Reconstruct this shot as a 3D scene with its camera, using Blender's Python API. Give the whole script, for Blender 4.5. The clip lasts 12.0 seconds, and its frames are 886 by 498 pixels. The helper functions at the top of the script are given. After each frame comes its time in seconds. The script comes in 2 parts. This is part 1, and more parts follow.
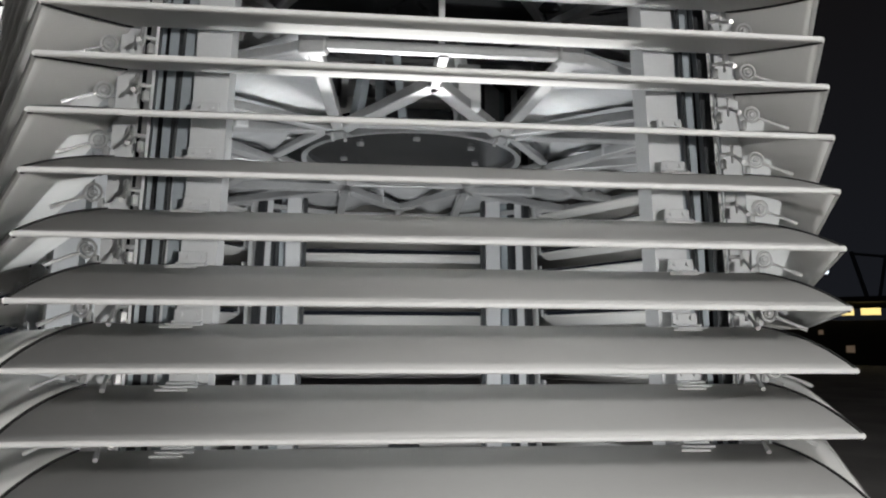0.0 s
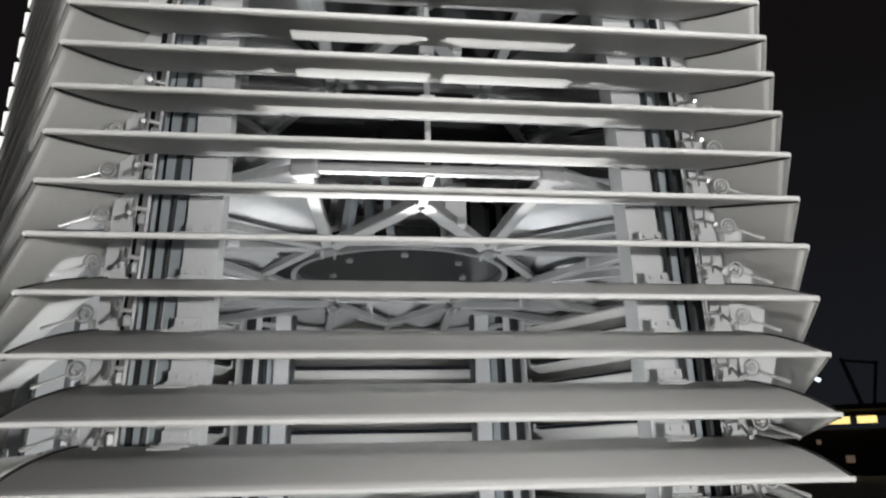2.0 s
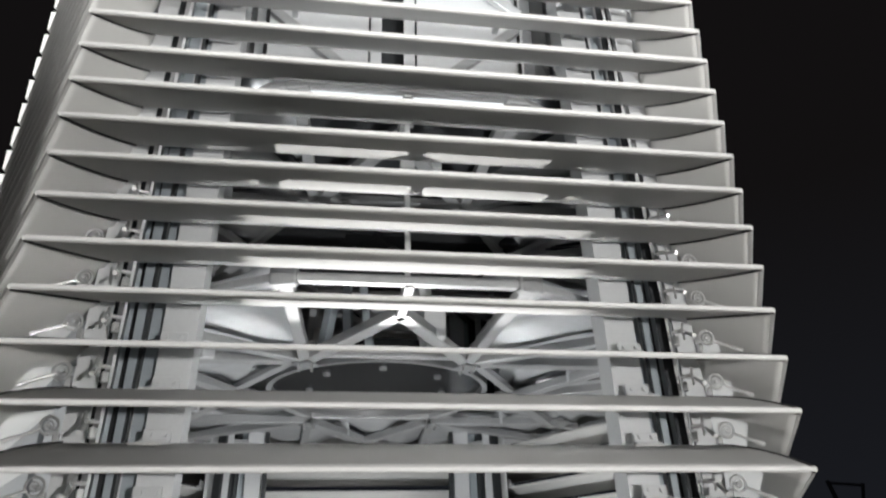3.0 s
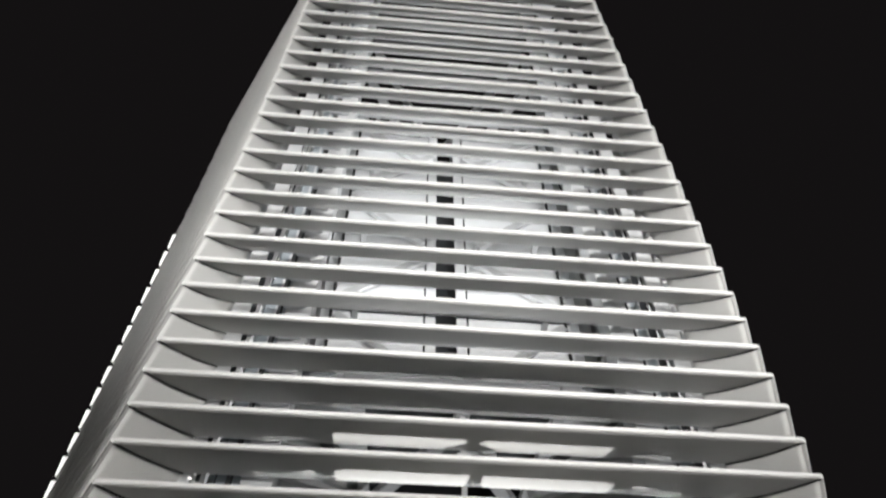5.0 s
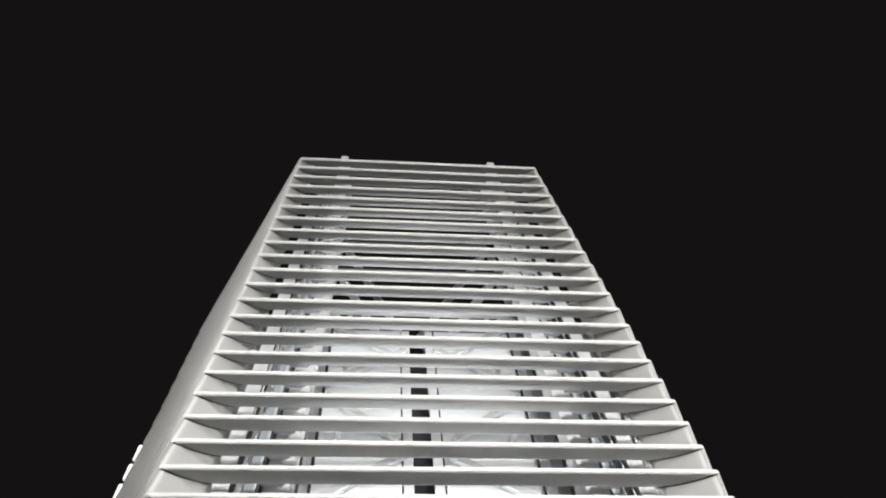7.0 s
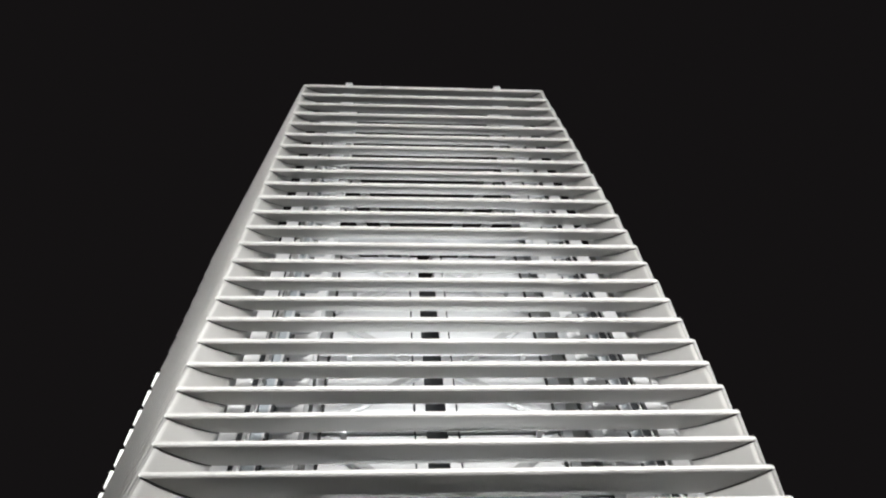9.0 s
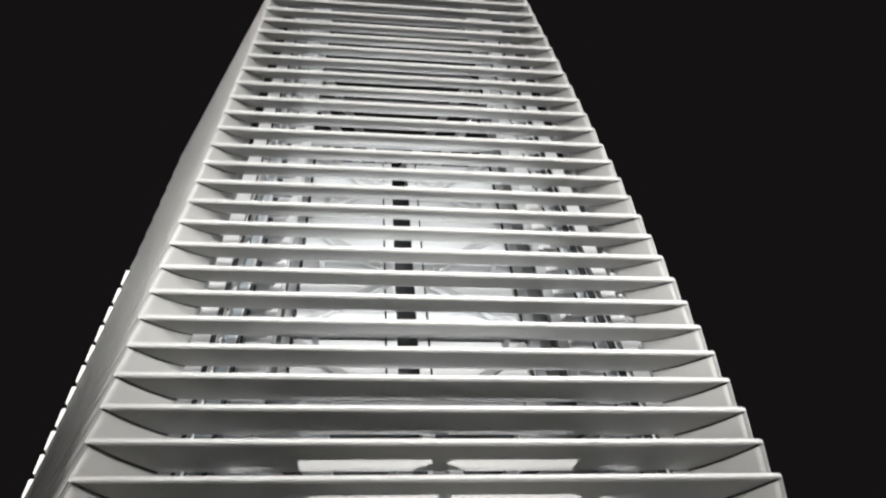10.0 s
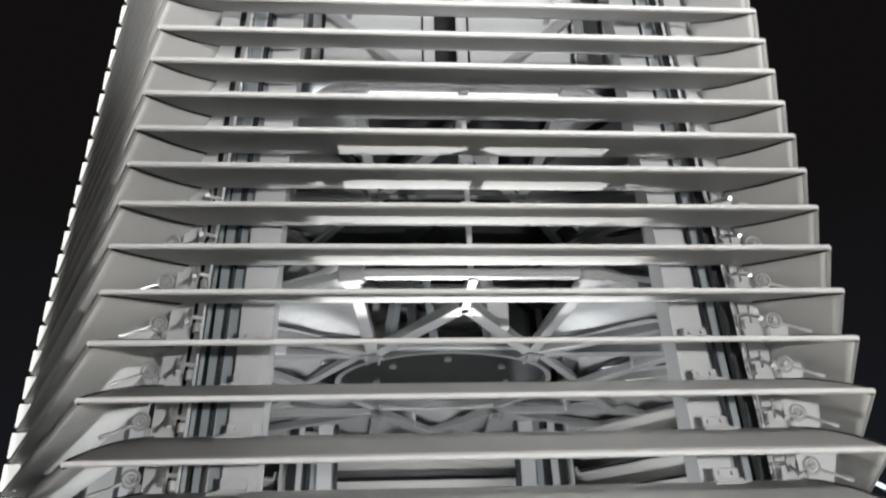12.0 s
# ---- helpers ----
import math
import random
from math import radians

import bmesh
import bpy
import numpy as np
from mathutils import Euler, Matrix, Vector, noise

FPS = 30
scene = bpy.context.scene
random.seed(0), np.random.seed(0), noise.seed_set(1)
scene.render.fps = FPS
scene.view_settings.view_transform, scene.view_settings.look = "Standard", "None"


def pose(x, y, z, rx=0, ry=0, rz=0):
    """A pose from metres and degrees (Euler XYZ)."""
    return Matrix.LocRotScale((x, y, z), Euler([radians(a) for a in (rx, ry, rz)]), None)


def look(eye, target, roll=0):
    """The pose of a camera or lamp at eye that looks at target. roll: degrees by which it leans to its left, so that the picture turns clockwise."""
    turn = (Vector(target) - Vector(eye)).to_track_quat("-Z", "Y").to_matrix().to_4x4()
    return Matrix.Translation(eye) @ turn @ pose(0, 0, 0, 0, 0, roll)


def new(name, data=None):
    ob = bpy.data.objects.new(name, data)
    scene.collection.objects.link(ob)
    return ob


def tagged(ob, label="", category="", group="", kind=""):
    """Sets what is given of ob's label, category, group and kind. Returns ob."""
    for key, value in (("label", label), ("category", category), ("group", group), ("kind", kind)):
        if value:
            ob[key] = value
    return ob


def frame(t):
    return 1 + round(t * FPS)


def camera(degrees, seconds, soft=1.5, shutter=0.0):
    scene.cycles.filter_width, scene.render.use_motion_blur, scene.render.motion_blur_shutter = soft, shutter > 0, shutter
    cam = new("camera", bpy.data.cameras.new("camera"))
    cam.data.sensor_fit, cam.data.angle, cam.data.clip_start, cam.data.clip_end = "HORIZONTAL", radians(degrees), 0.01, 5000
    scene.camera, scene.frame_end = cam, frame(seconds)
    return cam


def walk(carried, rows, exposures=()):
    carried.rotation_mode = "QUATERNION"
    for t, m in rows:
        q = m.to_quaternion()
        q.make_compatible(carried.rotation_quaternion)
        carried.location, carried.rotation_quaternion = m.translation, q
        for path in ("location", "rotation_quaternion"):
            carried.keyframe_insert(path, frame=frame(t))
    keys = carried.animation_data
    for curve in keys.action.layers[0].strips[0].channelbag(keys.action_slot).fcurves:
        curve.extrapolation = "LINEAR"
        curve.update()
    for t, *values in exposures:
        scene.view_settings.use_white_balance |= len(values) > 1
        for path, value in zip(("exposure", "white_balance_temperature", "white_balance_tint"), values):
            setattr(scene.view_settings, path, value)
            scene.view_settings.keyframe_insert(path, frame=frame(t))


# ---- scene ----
cam = camera(61.15, 12.0, soft=2.1, shutter=0.4)
Z0 = 1.8
PATH = [
    (0, -0.2597, -2.1112, -0.1178, 97.382, -0.192, -6.251),
    (0.5, -0.2641, -2.1242, -0.1261, 98.990, 0.070, -6.340),
    (1, -0.2807, -2.1211, -0.1290, 100.707, 0.653, -6.899),
    (1.5, -0.2705, -2.1464, -0.1100, 102.750, 0.571, -6.405),
    (2, -0.2674, -2.1462, -0.1260, 106.125, 1.114, -6.922),
    (2.5, -0.2542, -2.1433, -0.1365, 110.255, 1.323, -8.162),
    (4.5, -0.3397, -2.1108, -0.2159, 132.337, 1.142, -7.953),
    (5, -0.3074, -2.0879, -0.2494, 139.026, 0.109, -5.284),
    (5.5, -0.2609, -2.0640, -0.2772, 145.641, 2.412, -5.884),
    (6, -0.2782, -2.0843, -0.2765, 150.513, 3.128, -5.710),
    (6.5, -0.2923, -2.0893, -0.2853, 153.312, 2.887, -4.291),
    (7, -0.2951, -2.0922, -0.2836, 153.820, 3.418, -3.819),
    (9, -0.2838, -2.0607, -0.2969, 148.605, 3.295, -2.619),
    (9.5, -0.2886, -2.0655, -0.3036, 145.253, 3.890, -3.411),
    (10, -0.3089, -2.0871, -0.2832, 141.060, 4.113, -5.478),
    (10.5, -0.3165, -2.1635, -0.2176, 133.027, 2.547, -6.357),
    (11, -0.3184, -2.2093, -0.1382, 123.125, 2.432, -5.434),
    (11.5, -0.3252, -2.1846, -0.1851, 118.811, 1.818, -5.637),
    (12, -0.3021, -2.1921, -0.1625, 114.393, 1.629, -3.813),
]
walk(cam, [(t, pose(x, y, z + Z0, rx, ry, rz)) for t, x, y, z, rx, ry, rz in PATH],
     exposures=[(0, 0.16), (2.7, 0.26), (4.5, 0.32), (5.5, 0.45), (9.5, 0.48), (10.5, 0.45), (11.2, 0.30), (12, 0.23)])

# ---- world and lamps: a night scene lit by ground floods, lamps inside the tower and added fill ----
world = bpy.data.worlds.new("night")
scene.world = world
world.use_nodes = True
wn = world.node_tree
tc = wn.nodes.new("ShaderNodeTexCoord")
sep = wn.nodes.new("ShaderNodeSeparateXYZ")
sky = wn.nodes.new("ShaderNodeValToRGB")
sky.color_ramp.elements[0].position, sky.color_ramp.elements[0].color = 0.0, (0.0085, 0.0095, 0.0125, 1)
sky.color_ramp.elements[1].position, sky.color_ramp.elements[1].color = 0.45, (0.0050, 0.0044, 0.0046, 1)
wn.links.new(tc.outputs["Generated"], sep.inputs[0])
wn.links.new(sep.outputs["Z"], sky.inputs[0])
wn.links.new(sky.outputs[0], wn.nodes["Background"].inputs[0])
wn.nodes["Background"].inputs[1].default_value = 1.0


def lamp(name, kind, eye, target, watts, size=0.3, cone=100, colour=(1, 1, 1)):
    data = bpy.data.lights.new(name, kind)
    data.energy, data.color = watts, colour
    if kind == "AREA":
        data.shape, data.size = "DISK", size
    else:
        data.shadow_soft_size = size
    if kind == "SPOT":
        data.spot_size, data.spot_blend = radians(cone), 0.6
    ob = new(name, data)
    ob.matrix_world = look(eye, target)
    return ob


lamp("flood_front", "SPOT", (1.2, -4.5, 1.40), (0.1, 0.3, 1.9), 460, 0.08, 110, (1.0, 0.985, 0.96))
# soft fill added to lift the blade tops, from no known source
lamp("fill_front", "AREA", (3.0, -9.0, 7.0), (0, 0, 2.4), 480, 2.4, 0, (1.0, 0.985, 0.97))
lamp("flood_high", "SPOT", (0.5, -5.0, 0.30), (0.0, 0.3, 6.8), 1250, 0.10, 52, (1.0, 0.99, 0.97))
# one flood on the floor of the tower, and an added unseen spot shuttered to a sharp-edged patch on the blades
lamp("uplight_inside", "SPOT", (0.0, 1.70, 0.36), (0.0, 2.3, 2.7), 145, 0.03, 165, (0.97, 0.99, 1.0))
PATCH_AIM = look((0.05, 3.30, 0.90), (0.03, 0.24, 2.76))
lamp("patch_spot", "SPOT", (0.05, 3.30, 0.90), (0.03, 0.24, 2.76), 480, 0.003, 40, (1.0, 0.99, 0.97))
# fill lamps added before the core to brighten the blades from inside
STRIPS = (3.70, 4.30, 4.90, 5.60, 6.25)
for z in STRIPS:
    strip = lamp("fill_strip", "AREA", (0.0, 0.66, z), (0.0, 0.30, z + 1.0), 3.2, 0.05, 0, (0.97, 0.995, 1.0))
    strip.data.shape, strip.data.size, strip.data.size_y = "RECTANGLE", 1.3, 0.04


# ---- materials ----
def surface(name, colour, rough=0.5, metal=0.0, grain=0.06, scale=3.0, fine=60.0, bump=0.04, stretch=(1, 1, 1), vary=0.0):
    m = bpy.data.materials.new(name)
    m.use_nodes = True
    nt = m.node_tree
    b = nt.nodes["Principled BSDF"]
    co = nt.nodes.new("ShaderNodeTexCoord")
    mp = nt.nodes.new("ShaderNodeMapping")
    mp.inputs["Scale"].default_value = stretch
    nt.links.new(co.outputs["Object"], mp.inputs[0])
    n1, n2 = nt.nodes.new("ShaderNodeTexNoise"), nt.nodes.new("ShaderNodeTexNoise")
    n1.inputs["Scale"].default_value, n2.inputs["Scale"].default_value = scale, fine
    n1.inputs["Detail"].default_value = 5
    for n in (n1, n2):
        nt.links.new(mp.outputs[0], n.inputs["Vector"])
    add = nt.nodes.new("ShaderNodeMath")
    add.operation = "MULTIPLY_ADD"
    add.inputs[1].default_value = 0.35
    nt.links.new(n2.outputs["Fac"], add.inputs[0])
    nt.links.new(n1.outputs["Fac"], add.inputs[2])
    ramp = nt.nodes.new("ShaderNodeMapRange")
    ramp.inputs["From Min"].default_value, ramp.inputs["From Max"].default_value = 0.35, 1.0
    ramp.inputs["To Min"].default_value, ramp.inputs["To Max"].default_value = 1 - grain * 1.6, 1 + grain
    nt.links.new(add.outputs[0], ramp.inputs["Value"])
    fac = ramp.outputs[0]
    if vary:
        info = nt.nodes.new("ShaderNodeObjectInfo")
        r2 = nt.nodes.new("ShaderNodeMapRange")
        r2.inputs["To Min"].default_value, r2.inputs["To Max"].default_value = 1 - vary, 1 + vary
        nt.links.new(info.outputs["Random"], r2.inputs["Value"])
        mul = nt.nodes.new("ShaderNodeMath")
        mul.operation = "MULTIPLY"
        nt.links.new(fac, mul.inputs[0])
        nt.links.new(r2.outputs[0], mul.inputs[1])
        fac = mul.outputs[0]
    mix = nt.nodes.new("ShaderNodeVectorMath")
    mix.operation = "SCALE"
    mix.inputs[0].default_value = colour
    nt.links.new(fac, mix.inputs["Scale"])
    nt.links.new(mix.outputs[0], b.inputs["Base Color"])
    rr = nt.nodes.new("ShaderNodeMapRange")
    rr.inputs["To Min"].default_value, rr.inputs["To Max"].default_value = max(0.05, rough - 0.08), min(1, rough + 0.1)
    nt.links.new(n1.outputs["Fac"], rr.inputs["Value"])
    nt.links.new(rr.outputs[0], b.inputs["Roughness"])
    b.inputs["Metallic"].default_value = metal
    bp = nt.nodes.new("ShaderNodeBump")
    bp.inputs["Strength"].default_value, bp.inputs["Distance"].default_value = bump, 0.004
    nt.links.new(n2.outputs["Fac"], bp.inputs["Height"])
    nt.links.new(bp.outputs[0], b.inputs["Normal"])
    return m


def glowing(name, colour, strength):
    m = bpy.data.materials.new(name)
    m.use_nodes = True
    b = m.node_tree.nodes["Principled BSDF"]
    b.inputs["Base Color"].default_value = (*colour, 1)
    b.inputs["Emission Color"].default_value = (*colour, 1)
    b.inputs["Emission Strength"].default_value = strength
    return m


BLADE = surface("coated_aluminium", (0.60, 0.597, 0.583), 0.62, 0.04, 0.05, 1.2, 90, 0.03, (0.4, 3, 3), 0.025)
LIP = surface("bare_lip", (0.64, 0.637, 0.625), 0.45, 0.0, 0.05, 4, 80, 0.02)
WHITE = surface("white_steel", (0.61, 0.62, 0.63), 0.45, 0.0, 0.06, 2.5, 70, 0.03)
BLUEGREY = surface("primer_steel", (0.36, 0.40, 0.43), 0.5, 0.1, 0.08, 3, 60, 0.03)
STEEL = surface("galvanised_steel", (0.55, 0.56, 0.57), 0.32, 0.75, 0.16, 4, 45, 0.06)
# dark steel of lamp bodies; also stands in for shade on strips and deck
DARKSTEEL_SHADE = surface("dark_steel_and_shade", (0.04, 0.043, 0.047), 0.5, 0.3, 0.2, 3, 50, 0.05)
MILL = surface("mill_finish_steel", (0.42, 0.425, 0.43), 0.42, 0.25, 0.14, 3, 50, 0.05, (1, 1, 1), 0.1)
BRUSHED = surface("brushed_sheet", (0.52, 0.53, 0.54), 0.50, 0.35, 0.12, 2.2, 40, 0.12, (1, 5, 1), 0.12)
MATTBLACK = surface("matt_black", (0.012, 0.012, 0.012), 0.7, 0.0, 0.1, 8, 90, 0.05)
GLOSSBLACK = surface("gloss_black_enamel", (0.02, 0.021, 0.023), 0.16, 0.0, 0.2, 3, 50, 0.02)
CHROME = surface("chromed_clamp", (0.68, 0.68, 0.68), 0.34, 0.6, 0.1, 10, 60, 0.03)
BOUNCE_PAVING = surface("bounce_paving", (0.34, 0.33, 0.32), 0.8, 0.0, 0.3, 0.6, 60, 0.4)
FARWALL = surface("far_wall", (0.03, 0.027, 0.025), 0.8, 0.0, 0.3, 0.15, 3, 0.1)
FARBEAM = surface("far_beam", (0.05, 0.058, 0.07), 0.6, 0.0, 0.2, 0.5, 3, 0.1)
WARM = glowing("warm_window", (1.0, 0.78, 0.28), 1.1)
PALE = glowing("pale_window", (1.0, 0.88, 0.58), 1.2)
DIM = glowing("dim_window", (0.5, 0.36, 0.25), 0.14)
COLD = glowing("cold_lamp", (0.8, 0.9, 1.0), 1.5)
PANEL = glowing("glow_panel", (1.0, 1.0, 0.97), 0.6)
LENS = glowing("flood_lens", (1.0, 0.97, 0.9), 6.0)


# ---- building tools ----
def thing(name, label, category, group="", at=(0, 0, 0)):
    ob = new(name)
    ob.location = at
    return tagged(ob, label, category, group)


def mesh_of(name, verts, faces, material, smooth=False):
    me = bpy.data.meshes.new(name)
    me.from_pydata(verts, [], faces)
    me.materials.append(material)
    if smooth:
        me.shade_smooth()
    me.update()
    return me


def piece(name, me, parent, m=None, label=""):
    ob = new(name, me)
    ob.parent = parent
    if m is not None:
        ob.matrix_basis = m
    if label:
        ob["label"] = label
    return ob


def part(name, bm, material, parent, label="", m=None, smooth=False):
    me = bpy.data.meshes.new(name)
    bmesh.ops.recalc_face_normals(bm, faces=bm.faces)
    bm.to_mesh(me)
    bm.free()
    me.materials.append(material)
    if smooth:
        me.shade_smooth()
    return piece(name, me, parent, m, label)


def box(bm, size, m=Matrix(), bevel=0.0):
    r = bmesh.ops.create_cube(bm, size=1)
    bmesh.ops.transform(bm, matrix=m @ Matrix.Diagonal((*size, 1)), verts=r["verts"])
    if bevel:
        es = list({e for v in r["verts"] for e in v.link_edges})
        bmesh.ops.bevel(bm, geom=es, offset=bevel, segments=1, affect="EDGES")


def beam(bm, a, b, wide, high, bevel=0.0):
    a, b = Vector(a), Vector(b)
    d = b - a
    turn = d.to_track_quat("Y", "Z").to_matrix().to_4x4()
    box(bm, (wide, d.length, high), Matrix.Translation((a + b) / 2) @ turn, bevel)


def rod(bm, a, b, r, n=8):
    a, b = Vector(a), Vector(b)
    d = b - a
    turn = d.to_track_quat("Z", "Y").to_matrix().to_4x4()
    bmesh.ops.create_cone(bm, cap_ends=True, segments=n, radius1=r, radius2=r, depth=d.length,
                          matrix=Matrix.Translation((a + b) / 2) @ turn)


# ---- the plan of the tower: six louvred walls, narrowing upwards ----
FIRST, LAST = -3, 38
STEP = [0.189, 0.177, 0.1543, 0.1425, 0.1433, 0.1512, 0.1618, 0.1697, 0.1785, 0.1891, 0.1981, 0.2026]


def level(j):
    z = Z0 - 0.376
    if j < 3:
        return z - 0.19 * (3 - j)
    for i in range(3, j):
        z += float(np.interp(i, range(3, 39, 3), STEP))
    return z


LEVEL = {j: level(j) for j in range(FIRST, LAST + 2)}
TOP = LEVEL[LAST] + 0.12


def side(j):
    return 2.428 - 0.0141 * (j - 3)


def side_at(z):
    return float(np.interp(z, [LEVEL[j] for j in LEVEL], [side(j) for j in LEVEL]))


TURN = 61.2
TAN_A, TAN_B = math.tan(radians(TURN / 2)), math.tan(radians(90 - TURN))
SX, SY = 0.5 + 0.5 * math.cos(radians(TURN)), 0.5 * math.sin(radians(TURN))
WALLS = [(0, 0, 0), (SX, SY, TURN), (SX, 3 * SY, 180 - TURN), (0, 4 * SY, 180), (-SX, 3 * SY, 180 + TURN), (-SX, SY, 360 - TURN)]
CUTS = [(TAN_A, TAN_A), (TAN_A, TAN_B), (TAN_B, TAN_A), (TAN_A, TAN_A), (TAN_A, TAN_B), (TAN_B, TAN_A)]


def wall_pose(k, z, w):
    """The pose of wall k at a height: x along it, y inwards from its outer face."""
    x, y, turn = WALLS[k]
    return pose(x * w, y * w, z, 0, 0, turn)


CHORD, THICK = 0.28, 0.013


def tilt(j):
    """The blades lie flattest at head height and stand ever steeper towards the top."""
    return radians(float(np.interp(j, (3, 5, 7, 8, 10, 13, 15, 17, 19, 21, 24, 30, 38), (28.5, 26, 21, 17, 12.5, 16, 23.5, 33, 38, 42, 47, 55, 61))))


def sag(j):
    """The blades bow upwards at the foot of the tower and hang from head height on."""
    return float(np.interp(j, (4, 7, 9, 11, 18, 25, 38), (0.020, 0.010, 0.0, -0.006, -0.009, -0.008, -0.004)))


def section(s, j):
    """A point of the bowed section of the blades of a level: depth and height."""
    a, c, b = tilt(j), CHORD * s, 4 * sag(j) * s * (1 - s)
    return c * math.cos(a) - b * math.sin(a), c * math.sin(a) + b * math.cos(a)


def blade_mesh(w, j, cut_a, cut_b):
    """A curved louvre blade of level j; cut_a, cut_b: how much its ends draw in towards the inside."""
    n, a = 10, tilt(j)
    verts, faces = [], []
    ox, oz = -THICK / 2 * math.sin(a), THICK / 2 * math.cos(a)
    for i in range(n + 1):
        d, h = section(i / n, j)
        xa, xb = -w / 2 + 0.006 + cut_a * d, w / 2 - 0.006 - cut_b * d
        for x in (xa, xb):
            verts.append((x, d + ox, h + oz))
            verts.append((x, d - ox, h - oz))
    for i in range(n):
        p, q = 4 * i, 4 * i + 4
        faces += [(p, p + 2, q + 2, q), (p + 1, q + 1, q + 3, p + 3), (p, q, q + 1, p + 1), (p + 2, p + 3, q + 3, q + 2)]
    e = 4 * n
    faces += [(e, e + 2, e + 3, e + 1)]
    faces += [(0, 1, 3, 2)]
    me = mesh_of("blade", verts, faces, BLADE)
    me.polygons.foreach_set("use_smooth", [i % 4 < 2 and i < 4 * n for i in range(len(me.polygons))])
    return me


def lip_mesh(w):
    """The rounded nose along a blade's outer edge."""
    r = THICK / 2 + 0.0015
    verts, faces = [], []
    ring = [(-r * 0.75, -r), (-r * 1.2, -r * 0.5), (-r * 1.2, r * 0.5), (-r * 0.75, r), (0.004, r), (0.004, -r)]
    for x in (-w / 2, w / 2):
        verts += [(x, y, z) for y, z in ring]
    k = len(ring)
    faces = [(i, (i + 1) % k, k + (i + 1) % k, k + i) for i in range(k)] + [tuple(range(k))[::-1], tuple(range(k, 2 * k))]
    return mesh_of("lip", verts, faces, LIP)


def end_gap_mesh(w, j, cut, sign):
    """A dark strip that follows the end of a blade, in place of the shadowed gap there."""
    n, verts, faces = 10, [], []
    for i in range(n + 1):
        d, h = section(i / n, j)
        x = sign * (w / 2 - 0.004 - cut * d)
        for dx in (0.0, 0.008 * sign):
            verts += [(x + dx, d, h + THICK / 2 + 0.004), (x + dx, d, h - THICK / 2 - 0.006)]
    for i in range(n):
        p, q = 4 * i, 4 * i + 4
        faces += [(p, q, q + 2, p + 2), (p + 1, p + 3, q + 3, q + 1), (p, p + 1, q + 1, q), (p + 2, q + 2, q + 3, p + 3)]
    faces += [(0, 2, 3, 1), (4 * n, 4 * n + 1, 4 * n + 3, 4 * n + 2)]
    return mesh_of("end_gap", verts, faces, MATTBLACK)


def swept(name, parent, k, share, wide, d0, d1, z0, z1, material, label=""):
    """A post that leans with its wall: share of the wall's width, its width, and its depth behind the face."""
    verts, faces = [], []
    zs = np.linspace(z0, z1, 9)
    for z in zs:
        w = side_at(z)
        m = wall_pose(k, z, w)
        for x, d in ((-wide / 2, d0), (wide / 2, d0), (wide / 2, d1), (-wide / 2, d1)):
            verts.append(tuple(m @ Vector((share * w + x, d, 0))))
    for i in range(8):
        for a in range(4):
            b = (a + 1) % 4
            faces.append((4 * i + a, 4 * i + b, 4 * i + 4 + b, 4 * i + 4 + a))
    faces += [(3, 2, 1, 0), (32, 33, 34, 35)]
    return piece(name, mesh_of(name, verts, faces, material), parent, None, label)


def bracket_mesh():
    """A stepped bracket; its origin is the blade's inner edge."""
    bm = bmesh.new()
    box(bm, (0.085, 0.008, 0.036), pose(0, 0.026, 0.034), 0.002)
    for x in (-0.022, 0.022):
        rod(bm, (x, 0.012, 0.036), (x, 0.024, 0.036), 0.008)
    box(bm, (0.088, 0.04, 0.007), pose(0, 0.012, 0.012), 0.002)
    box(bm, (0.10, 0.05, 0.007), pose(0.004, -0.006, 0.002), 0.002)
    me = bpy.data.meshes.new("bracket")
    bmesh.ops.recalc_face_normals(bm, faces=bm.faces)
    bm.to_mesh(me)
    bm.free()
    me.materials.append(WHITE)
    return me


def tab_mesh():
    bm = bmesh.new()
    box(bm, (0.095, 0.007, 0.007), pose(0, 0, 0.0085), 0.0015)
    for x in (-0.03, 0, 0.03):
        box(bm, (0.018, 0.003, 0.003), pose(x, 0.025, 0.0075))
    me = bpy.data.meshes.new("tab")
    bm.to_mesh(me)
    bm.free()
    me.materials.append(LIP)
    return me


def clamp_meshes():
    bm = bmesh.new()
    for r, t in ((0.027, 0.0048), (0.014, 0.0035)):
        for i in range(14):
            a, b = math.radians(360 / 14 * i), math.radians(360 / 14 * (i + 1))
            rod(bm, (r * math.cos(a), 0, r * math.sin(a)), (r * math.cos(b), 0, r * math.sin(b)), t, 6)
    rod(bm, (0, -0.006, 0), (0, 0.04, 0), 0.007)
    box(bm, (0.018, 0.02, 0.034), pose(0.016, 0.03, -0.03), 0.003)
    rings = bpy.data.meshes.new("clamp_ring")
    bm.to_mesh(rings)
    bm.free()
    rings.materials.append(CHROME)
    bm = bmesh.new()
    rod(bm, (-0.018, -0.006, -0.012), (-0.095, -0.03, -0.048), 0.0055)
    rod(bm, (-0.085, -0.027, -0.043), (-0.112, -0.035, -0.056), 0.0075)
    lever = bpy.data.meshes.new("lever")
    bm.to_mesh(lever)
    bm.free()
    lever.materials.append(CHROME)
    return rings, lever


BRACKET, TAB = bracket_mesh(), tab_mesh()
RINGS, LEVER = clamp_meshes()


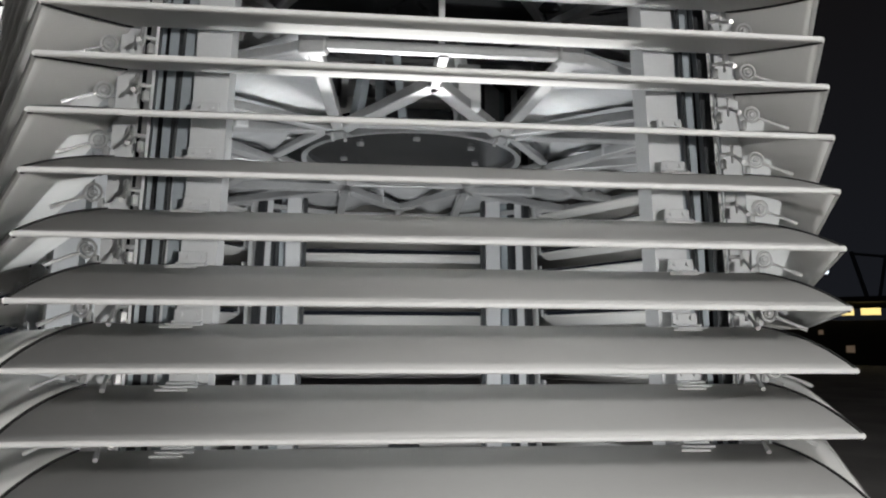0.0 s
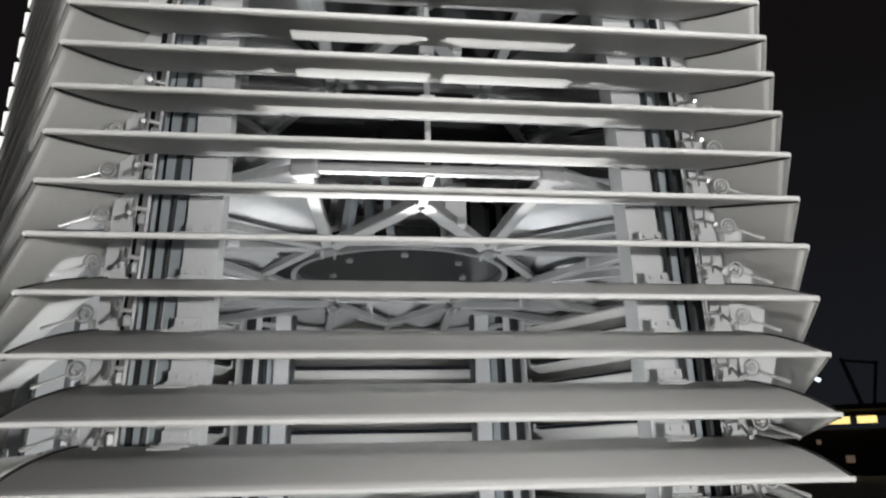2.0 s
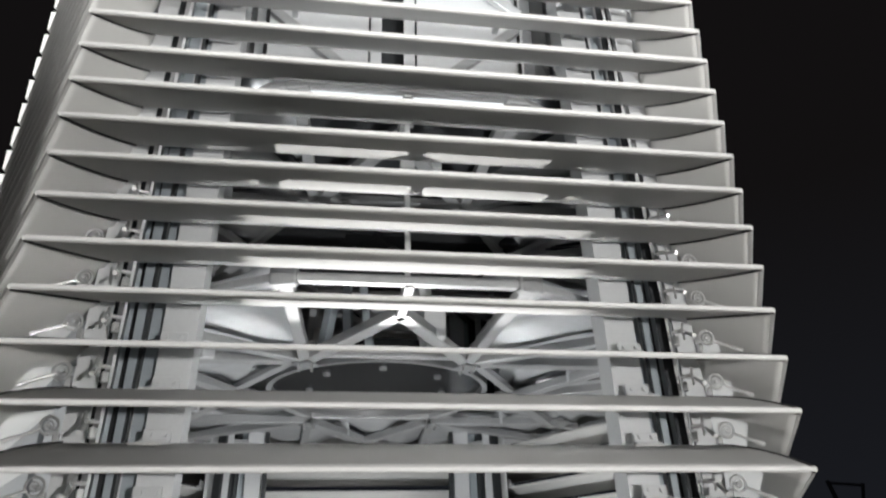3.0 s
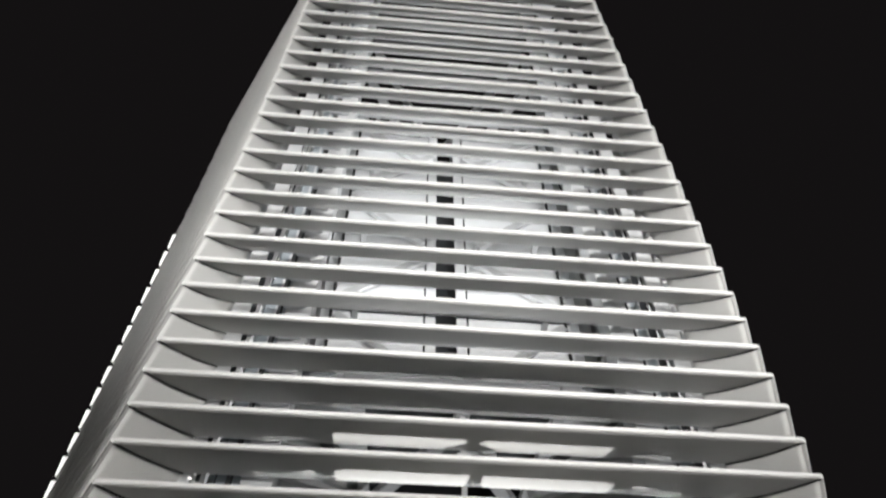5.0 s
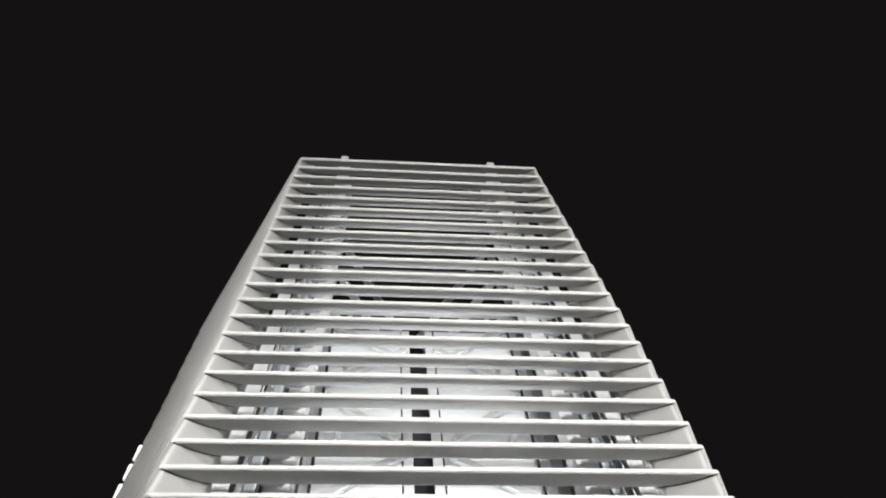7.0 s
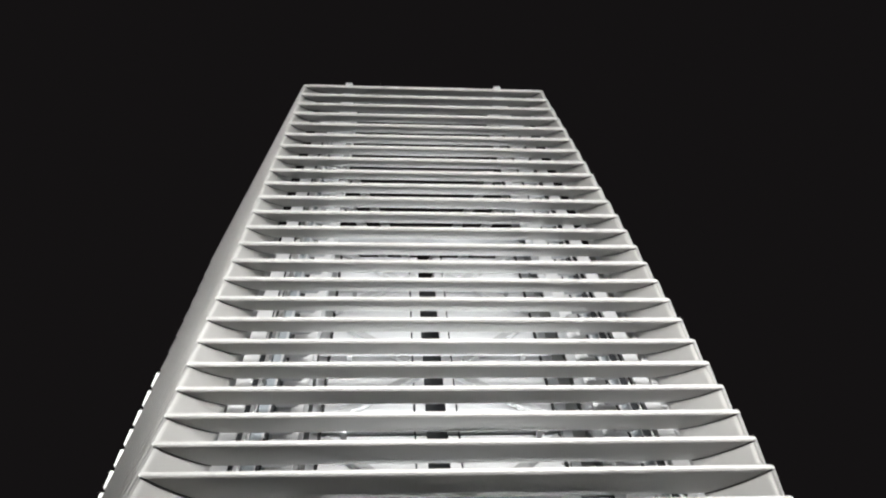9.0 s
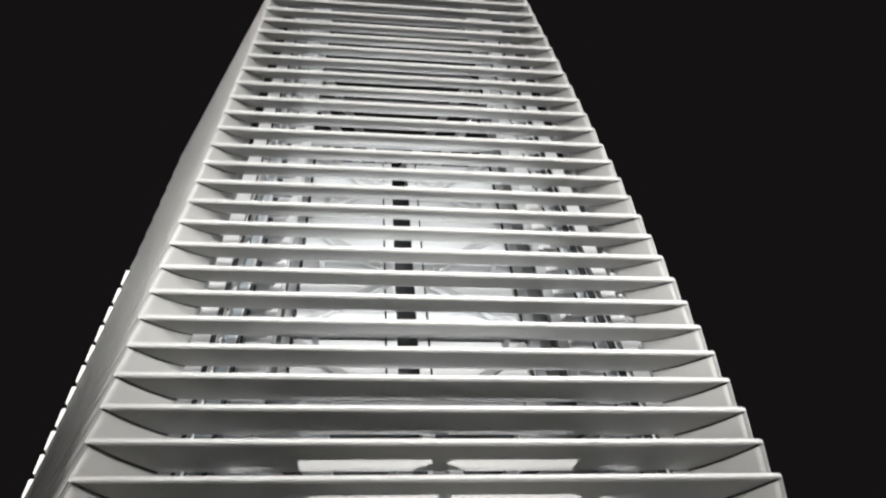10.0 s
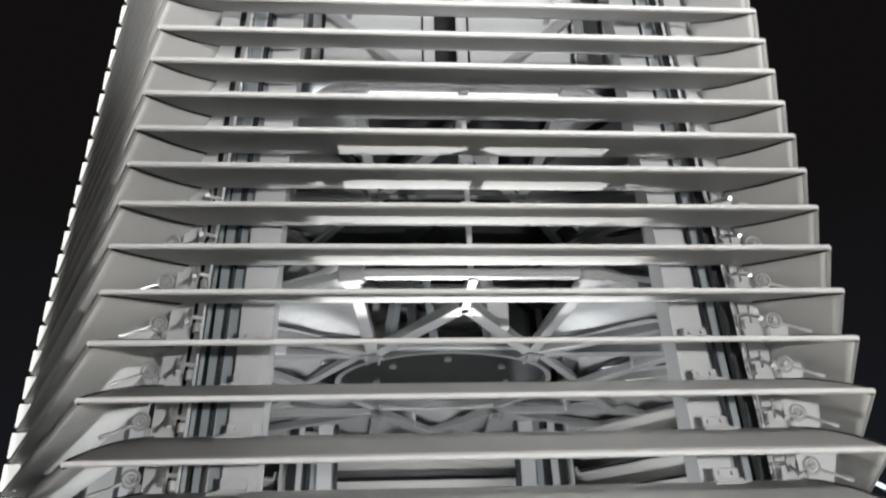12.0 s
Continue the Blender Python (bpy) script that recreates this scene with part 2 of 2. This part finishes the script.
def louvre_wall(k):
    wall = thing("louvre_wall", "tall wall of curved grey aluminium louvre blades on white steel posts", "louvre wall", "louvre walls of the tower")
    for sign, share in ((-1, -0.326), (1, 0.333)):
        post = swept("post", wall, k, share, 0.112, 0.34, 0.46, 0, LEVEL[LAST] + 0.37, WHITE, "white painted box post")
        swept("side_plate", wall, k, sign * 0.374, 0.088, 0.385, 0.40, 0, TOP - 0.1, BLUEGREY, "blue-grey steel plate")
        # white bar stands in for the bright line between the plate's shadows
        swept("lit_bar", wall, k, sign * 0.374, 0.010, 0.379, 0.385, 0, TOP - 0.1, WHITE, "thin white bar in place of a lit line on the plate")
        swept("edge_plate", wall, k, sign * 0.437, 0.075, 0.335, 0.345, 0, TOP - 0.1, WHITE)
        # dark plate in the gap, which also stands in for the post's shadow
        swept("dark_back_strip", wall, k, sign * 0.408, 0.12, 0.43, 0.44, 0, TOP - 0.1, DARKSTEEL_SHADE, "dark back plate that also stands in for the post's shadow")
        if k in (2, 3, 4):
            # dark strip stands in for the shaded inner side of the far posts
            swept("shade_strip", wall, k, share - sign * 0.036, 0.03, 0.44, 0.50, 0, TOP - 0.1, DARKSTEEL_SHADE, "dark strip put in for the post's shaded side")
        for j in range(FIRST, LAST + 1):
            w = side(j)
            m = wall_pose(k, LEVEL[j], w)
            d, h = section(1, j)
            piece("bracket", BRACKET, post, m @ pose(share * w, d, h))
            if j < 13:
                c = m @ pose(sign * 0.462 * w, 0.29, -0.002)
                if sign > 0:
                    c = c @ Matrix.Diagonal((-1, 1, 1, 1))
                clamp = piece("clamp", RINGS, wall, c, "chromed quick-release clamp with lever")
                piece("lever", LEVER, clamp)
        bm = bmesh.new()
        box(bm, (0.045, 0.30, 0.03), pose(0, 0.26, 0), 0.003)
        box(bm, (0.06, 0.025, 0.05), pose(0, 0.105, 0.005), 0.003)
        part("top_bracket", bm, WHITE, post, "", wall_pose(k, LEVEL[LAST] + 0.345, side(LAST)) @ pose(share * side(LAST), 0, 0))
    for j in range(FIRST, LAST + 1):
        w, a = side(j), tilt(j)
        key = (j, CUTS[k])
        if key not in BLADES:
            BLADES[key] = blade_mesh(w, j, *CUTS[k])
        if j not in LIPS:
            LIPS[j] = lip_mesh(w)
        blade = piece("blade", BLADES[key], wall, wall_pose(k, LEVEL[j], w))
        piece("lip", LIPS[j], blade, None, "bright rounded lip")
        if k == 0:
            for sign in (-1, 1):
                piece("end_gap", end_gap_mesh(w, j, TAN_A, sign), blade, None, "black strip put in for the dark gap at the blade's end")
        if k in (0, 1, 5):
            for share in (-0.333, 0.323):
                d, h = section(0.82, j)
                piece("tab", TAB, blade, pose(share * w, d, h, math.degrees(a) - 3, 0, 0))
    return wall


BLADES, LIPS = {}, {}

# ---- ground and surroundings ----
# unseen ground; its pale colour is set to bounce light onto the blades
bm = bmesh.new()
bmesh.ops.create_grid(bm, x_segments=24, y_segments=24, size=1500)
ground = part("ground", bm, BOUNCE_PAVING, None, "unseen ground at night, made pale to bounce light upwards")
tagged(ground, "unseen ground at night, made pale to bounce light upwards", "ground", kind="structure")

for k in range(6):
    louvre_wall(k)


# ---- inside the tower ----
def polar(r, deg, z, cx=0.0, cy=0.0):
    return (cx + r * math.sin(radians(deg)), cy - r * math.cos(radians(deg)), z)


def ring_platform(z, cy, drum):
    """A twelve-sided rim round a hexagon whose six beams run on to a star, with ribs and rippled sheets between."""
    top = thing("ring_platform", "spoked steel ring platform with brushed sheet infill", "platform", "ring platforms of the tower", (0.02, cy, z))
    R, r, S = 1.78, 0.80, 1.386
    rim = [polar(R, 30 * i + 15, 0) for i in range(12)]
    hub = [polar(r, 60 * i + 30, 0) for i in range(6)]
    star = [polar(S, 60 * i, 0) for i in range(6)]
    for i in range(12):
        bm = bmesh.new()
        beam(bm, rim[i - 1], rim[i], 0.04, 0.035, 0.004)
        part("rim_beam", bm, MILL, top)
        bm = bmesh.new()
        box(bm, (0.10, 0.05, 0.07), Matrix.Translation(rim[i]) @ pose(0, 0, 0.0, 0, 0, 30 * i + 15), 0.006)
        part("node_block", bm, MILL, top, "steel node block")
    for i in range(6):
        h, g, tip = hub[i], hub[i - 1], star[i]
        bm = bmesh.new()
        beam(bm, (h[0], h[1], 0.03), (g[0], g[1], 0.03), 0.05, 0.035, 0.004)
        part("hub_beam", bm, MILL, top)
        for end in (h, g):
            bm = bmesh.new()
            beam(bm, end, tip, 0.07, 0.045, 0.004)
            part("star_beam", bm, MILL, top)
        bm = bmesh.new()
        beam(bm, tip, polar(R * 0.966, 60 * i, 0), 0.04, 0.05, 0.004)
        part("spoke", bm, MILL, top)
        for q in (rim[2 * i], rim[2 * i + 1]):
            bm = bmesh.new()
            beam(bm, h, q, 0.055, 0.045, 0.004)
            part("spoke", bm, MILL, top)
        bm = bmesh.new()
        box(bm, (0.10, 0.10, 0.010), Matrix.Translation((h[0], h[1], -0.030)) @ pose(0, 0, 0, 0, 0, 60 * i + 30), 0.003)
        part("gusset", bm, STEEL, top, "bolted gusset plate")
        for e, f in ((-0.03, -0.03), (-0.03, 0.03), (0.03, -0.03), (0.03, 0.03)):
            bm = bmesh.new()
            rod(bm, (h[0] + e, h[1] + f, -0.055), (h[0] + e, h[1] + f, -0.03), 0.009, 6)
            part("bolt", bm, CHROME, top)
        bm = bmesh.new()
        box(bm, (0.10, 0.06, 0.20), Matrix.Translation(polar(S - 0.26, 60 * i + 9, 0.08)) @ pose(0, 0, 0, 0, 0, 60 * i), 0.004)
        part("hanger_plate", bm, WHITE, top)
    # sheets: a fan at each corner of the hexagon, each crumpled its own way
    rng = random.Random(11)
    for i in range(6):
        fan = [star[i], polar(R * 0.95, 60 * i, 0), rim[2 * i], rim[2 * i + 1], polar(R * 0.95, 60 * i + 60, 0), star[(i + 1) % 6]]
        spans = list(zip(fan[:-1], fan[1:])) + [(star[i], hub[i - 1])]
        for n, (p, q) in enumerate(spans):
            if (i == 0 and n in (0, 1, 5)) or (i == 5 and n in (3, 4)):
                continue  # the bay behind the front wall is open
            c, p, q = Vector(hub[i]), Vector(p), Vector(q)
            n, ph, lift, verts = 9, rng.uniform(0, 6), rng.uniform(0.03, 0.09), []
            for u in range(n + 1):
                for v in range(n + 1):
                    e = p.lerp(q, u / n)
                    at = c.lerp(e, 0.04 + 0.95 * v / n)
                    fold = math.sin(math.pi * u / n) * math.sin(math.pi * min(1, v / n + 0.1))
                    at.z = 0.055 + lift * fold + 0.020 * math.sin(9 * u / n + ph) * v / n + 0.012 * math.sin(7 * v / n + 2 * ph + 4 * u / n)
                    verts.append(tuple(at))
            faces = [(u * (n + 1) + v, u * (n + 1) + v + 1, (u + 1) * (n + 1) + v + 1, (u + 1) * (n + 1) + v) for u in range(n) for v in range(n)]
            sheet = piece("sheet", mesh_of("sheet", verts, faces, BRUSHED, True), top, None, "rippled brushed metal sheet")
            sheet.modifiers.new("thick", "SOLIDIFY").thickness = 0.003
    if drum:
        bm = bmesh.new()
        bmesh.ops.create_cone(bm, cap_ends=True, segments=48, radius1=0.60, radius2=0.60, depth=0.10, matrix=pose(0, 0, 0.10))
        body = part("drum", bm, GLOSSBLACK, top, "dark glossy round drum")
        bm = bmesh.new()
        ring = [[bm.verts.new(polar(rr, 7.5 * i, zz)) for rr, zz in ((0.605, 0.015), (0.635, 0.015), (0.635, 0.065), (0.605, 0.065))] for i in range(48)]
        for i in range(48):
            for c in range(4):
                d = (c + 1) % 4
                bm.faces.new((ring[i][c], ring[i][d], ring[(i + 1) % 48][d], ring[(i + 1) % 48][c]))
        part("collar", bm, STEEL, body)
        for i in range(7):
            bm = bmesh.new()
            rod(bm, polar(0.40, 52 * i, 0.035), polar(0.40, 52 * i, 0.06), 0.02, 12)
            part("lens_cap", bm, STEEL, body)
        for i in range(9):
            d = rng.uniform(-70, 70)
            bm = bmesh.new()
            beam(bm, polar(0.7, d, 0.06), polar(0.7, d + rng.uniform(-5, 5), rng.uniform(0.28, 0.46)), rng.uniform(0.05, 0.1), 0.04, 0.003)
            part("strut", bm, rng.choice((WHITE, STEEL, BLUEGREY)), top)
    return top


ring_platform(2.73, 2.16, True)
ring_platform(3.60, 2.16, False)

hanger = thing("hanger_rod", "white steel hanger rod between the ring platforms", "rod", at=(0.02, 0.52, 2.78))
bm = bmesh.new()
beam(bm, (0, 0, 0), (0, 0, 0.77), 0.022, 0.022, 0.002)
part("rod", bm, WHITE, hanger)
for z in (0.05, 0.28, 0.50, 0.72):
    bm = bmesh.new()
    box(bm, (0.06, 0.04, 0.035), pose(0, 0, z), 0.003)
    part("collar", bm, WHITE, hanger)

# plates and joists are coloured dark for the unlit space above the ring
deck = thing("steel_deck", "deck plate over the upper ring platform, coloured dark for its unlit underside", "deck", at=(0.0, 2.05, 3.74))
for i in range(6):
    p, q = polar(1.76, 60 * i + 31, 0), polar(1.76, 60 * i + 89, 0)
    o = polar(0.03, 60 * i + 60, 0)
    verts = [(v[0], v[1], h) for h in (-0.025, 0.025) for v in (o, p, q)]
    piece("plate", mesh_of("plate", verts, [(0, 1, 2), (5, 4, 3), (0, 3, 4, 1), (1, 4, 5, 2), (2, 5, 3, 0)], DARKSTEEL_SHADE), deck)
    bm = bmesh.new()
    beam(bm, polar(0.2, 60 * i + 30, -0.05), polar(1.70, 60 * i + 30, -0.05), 0.06, 0.05, 0.004)
    part("joist", bm, DARKSTEEL_SHADE, deck)

# made-up trays below the added fill lamps
for z in STRIPS:
    s = thing("fill_tray", "slim white tray added before the core for a fill lamp", "strip light", "strip lights of the core", (0, 0.685, z - 0.02))
    bm = bmesh.new()
    box(bm, (1.34, 0.05, 0.02), Matrix(), 0.003)
    part("tray", bm, WHITE, s)
    for x in (-0.5, 0.5):
        bm = bmesh.new()
        box(bm, (0.03, 0.10, 0.015), pose(x, 0.06, -0.015), 0.002)
        part("bracket", bm, STEEL, s)

core = thing("core", "white panelled core with dark slots between its sheets", "core", at=(0.0, 1.95, 3.78))
for k in range(6):
    for z0, z1 in ((0.0, 0.55), (0.56, 1.25), (1.26, 1.85), (1.86, 2.3)):
        for x0, x1 in ((-0.66, -0.14), (-0.13, -0.075), (0.035, 0.09), (0.10, 0.66)):
            if k and x0 > -0.2 and x1 < 0.2:
                continue
            bm = bmesh.new()
            box(bm, (x1 - x0, 0.02, z1 - z0 - 0.012), pose(0, 0, 0, 0, 0, 60 * k) @ pose((x0 + x1) / 2, -1.15, (z0 + z1) / 2), 0.003)
            part("panel", bm, WHITE, core)
    bm = bmesh.new()
    box(bm, (0.05, 0.06, 2.36), pose(0, 0, 0, 0, 0, 60 * k) @ pose(0.665, -1.15, 1.18))
    part("corner_post", bm, STEEL, core)
bm = bmesh.new()
box(bm, (1.2, 0.02, 2.3), pose(0, -0.9, 1.15))
part("inner_screen", bm, DARKSTEEL_SHADE, core, "dark inner screen")


for i, z in enumerate((0.25, 0.75, 1.25, 1.75, 2.05)):
    for sign in (-1, 1):
        bm = bmesh.new()
        x0, x1 = (0.62, 0.10) if i % 2 else (0.16, 0.60)
        beam(bm, (sign * x0, -1.21, z - 0.18), (sign * x1, -1.21, z + 0.22), 0.035, 0.05, 0.003)
        part("diagonal_brace", bm, MILL, core, "grey diagonal brace")
for x in (-0.62, 0.62):
    bm = bmesh.new()
    rod(bm, (x - 0.008, -1.19, 0.1), (x + 0.008, -1.19, 2.3), 0.009, 8)
    part("cable", bm, MATTBLACK, core, "black cable")


def crown(z):
    w = side_at(z)
    top = thing("top_frame", "open steel frame of crossing struts near the tower's top", "frame", at=(0, 2 * SY * w, z))
    R = w - 0.75
    for i in range(6):
        bm = bmesh.new()
        beam(bm, polar(R, 60 * i - 30, 0), polar(R, 60 * i + 30, 0), 0.05, 0.08, 0.004)
        part("rim_beam", bm, STEEL, top)
        bm = bmesh.new()
        beam(bm, polar(0.12, 60 * i + 30, 0), polar(R, 60 * i + 30, 0), 0.05, 0.06, 0.004)
        part("spoke", bm, STEEL, top)
    return top


for z in (6.15, 6.7, 7.2):
    crown(z)

# ---- bright white panels on the far corner, drawn with a glow of their own ----
caps = thing("corner_glow", "row of small glowing white panels along the tower's rear corner", "corner light")
for j in range(FIRST, 31):
    w, p = side(j), LEVEL[j + 1] - LEVEL[j]
    bm = bmesh.new()
    box(bm, (0.015, 0.085, p * 0.82), Matrix(), 0.003)
    part("glow_panel", bm, PANEL, caps, "", wall_pose(5, LEVEL[j], w) @ pose(-w / 2 + 0.004, 0.02, p * 0.5, 0, 0, -32))


# ---- floodlights on the ground ----
def floodlight(x, y, turn):
    f = thing("floodlight", "black ground floodlight tilted up at the tower", "floodlight", "floodlights round the tower", (x, y, 0))
    f.rotation_euler = (0, 0, radians(turn))
    bm = bmesh.new()
    box(bm, (0.30, 0.20, 0.03), pose(0, 0, 0.015), 0.005)
    part("base", bm, DARKSTEEL_SHADE, f)
    for sign in (-1, 1):
        bm = bmesh.new()
        box(bm, (0.02, 0.04, 0.17), pose(0.15 * sign, -0.03, 0.11), 0.003)
        part("yoke_arm", bm, DARKSTEEL_SHADE, f)
    bm = bmesh.new()
    box(bm, (0.27, 0.10, 0.17), pose(0, -0.04, 0.16, 40, 0, 0), 0.012)
    head = part("head", bm, DARKSTEEL_SHADE, f)
    bm = bmesh.new()
    box(bm, (0.22, 0.006, 0.12), pose(0, -0.04, 0.16, 40, 0, 0) @ pose(0, 0.056, 0), 0.002)
    part("lens", bm, LENS, head, "glowing lens")


floodlight(0.5, -5.12, 0)
floodlight(0.0, 1.58, 0)

# body and shutters are made up to shape the light patch
patch_lamp = thing("patch_lamp", "black shuttered lamp, unseen, added to shape a patch of light", "spotlight", "", (0.05, 3.30, 0))
inside = Matrix.Translation((-0.05, -3.30, 0)) @ PATCH_AIM
bm = bmesh.new()
box(bm, (0.34, 0.34, 0.03), pose(0, 0.05, 0.015), 0.004)
part("base", bm, DARKSTEEL_SHADE, patch_lamp)
for sign in (-1, 1):
    bm = bmesh.new()
    box(bm, (0.02, 0.06, 0.90), pose(0.11 * sign, 0.03, 0.47), 0.003)
    part("yoke_arm", bm, DARKSTEEL_SHADE, patch_lamp)
    bm = bmesh.new()
    box(bm, (0.01, 0.20, 0.27), inside @ pose(0.095 * sign, 0, -0.115))
    part("housing_side", bm, DARKSTEEL_SHADE, patch_lamp)
    bm = bmesh.new()
    box(bm, (0.20, 0.01, 0.27), inside @ pose(0, 0.095 * sign, -0.115))
    part("housing_side", bm, DARKSTEEL_SHADE, patch_lamp)
    bm = bmesh.new()
    box(bm, (0.058, 0.20, 0.004), inside @ pose(0.0695 * sign, 0, -0.25))
    part("shutter", bm, DARKSTEEL_SHADE, patch_lamp, "black shutter added to cut the light patch")
    bm = bmesh.new()
    box(bm, (0.20, 0.074, 0.004), inside @ pose(0, 0.060 * sign, -0.256))
    part("shutter", bm, DARKSTEEL_SHADE, patch_lamp, "black shutter added to cut the light patch")


# unseen masts, added to carry the front lamps
def added_mast(x, y, high):
    m = thing("added_mast", "unseen dark steel mast added to carry a lamp aimed at the tower", "floodlight mast", "floodlights round the tower", (x, y, 0))
    bm = bmesh.new()
    box(bm, (0.26, 0.26, 0.02), pose(0, 0, 0.01), 0.004)
    part("base_plate", bm, DARKSTEEL_SHADE, m)
    bm = bmesh.new()
    rod(bm, (0, 0, 0.02), (0, 0, high), 0.03, 16)
    part("pole", bm, DARKSTEEL_SHADE, m)
    bm = bmesh.new()
    box(bm, (0.24, 0.08, 0.16), pose(0, 0, high + 0.02, 25, 0, 0), 0.012)
    head = part("head", bm, DARKSTEEL_SHADE, m)
    bm = bmesh.new()
    box(bm, (0.20, 0.006, 0.12), pose(0, 0, high + 0.02, 25, 0, 0) @ pose(0, 0.046, 0), 0.002)
    part("lens", bm, LENS, head, "glowing lens")


added_mast(1.2, -4.62, 1.30)
added_mast(3.0, -9.3, 6.9)


# ---- the lit building across the plaza ----
def far_building():
    b = thing("far_building", "dark low building with a lit window band at night", "building", at=(52, 62, -1.3))
    b.rotation_euler = (0, 0, radians(-38))
    bm = bmesh.new()
    box(bm, (70, 12, 5.6), pose(10, 6, 2.8), 0.05)
    part("wall", bm, FARWALL, b)
    bm = bmesh.new()
    box(bm, (72, 15, 0.5), pose(10, 5, 7.5), 0.05)
    part("roof", bm, FARWALL, b)
    rng = random.Random(4)
    x = -24.0
    while x < 44:
        wide = rng.uniform(1.2, 3.4)
        win = part("window", *_pane(wide, 0.65, rng.choice((WARM, PALE, PALE))), b, "lit window", pose(x + wide / 2, -0.2, 6.4))
        x += wide + rng.choice((0.4, 0.6, 1.4))
    for row, z in enumerate((4.4, 3.0, 1.6)):
        for i in range(30):
            if rng.random() < 0.6:
                part("window", *_pane(rng.uniform(0.2, 0.9), rng.uniform(0.3, 0.7), DIM), b, "", pose(-22 + 2.2 * i + rng.uniform(-0.5, 0.5), -0.06, z + rng.uniform(-0.2, 0.2)))
    for i in range(9):
        bm = bmesh.new()
        x = -20 + 7.5 * i
        beam(bm, (x, 2, 7.7), (x - 1.2, 2, 12.5), 0.4, 0.4)
        beam(bm, (x + 1.0, 2, 7.7), (x + 1.8, 2, 12.0), 0.3, 0.3)
        beam(bm, (x - 1.2, 2, 12.3), (x + 1.8, 2, 11.8), 0.25, 0.25)
        part("roof_truss", bm, FARBEAM, b, "dark roof truss")
        if i % 2:
            bm = bmesh.new()
            beam(bm, (x + 2.4, 1.5, 11.6), (x + 4.2, 1.5, 10.4), 0.3, 0.35)
            part("roof_lamp", bm, COLD, b, "cold white lamp strip")


def _pane(wide, high, material):
    bm = bmesh.new()
    box(bm, (wide, 0.1, high))
    return bm, material


far_building()
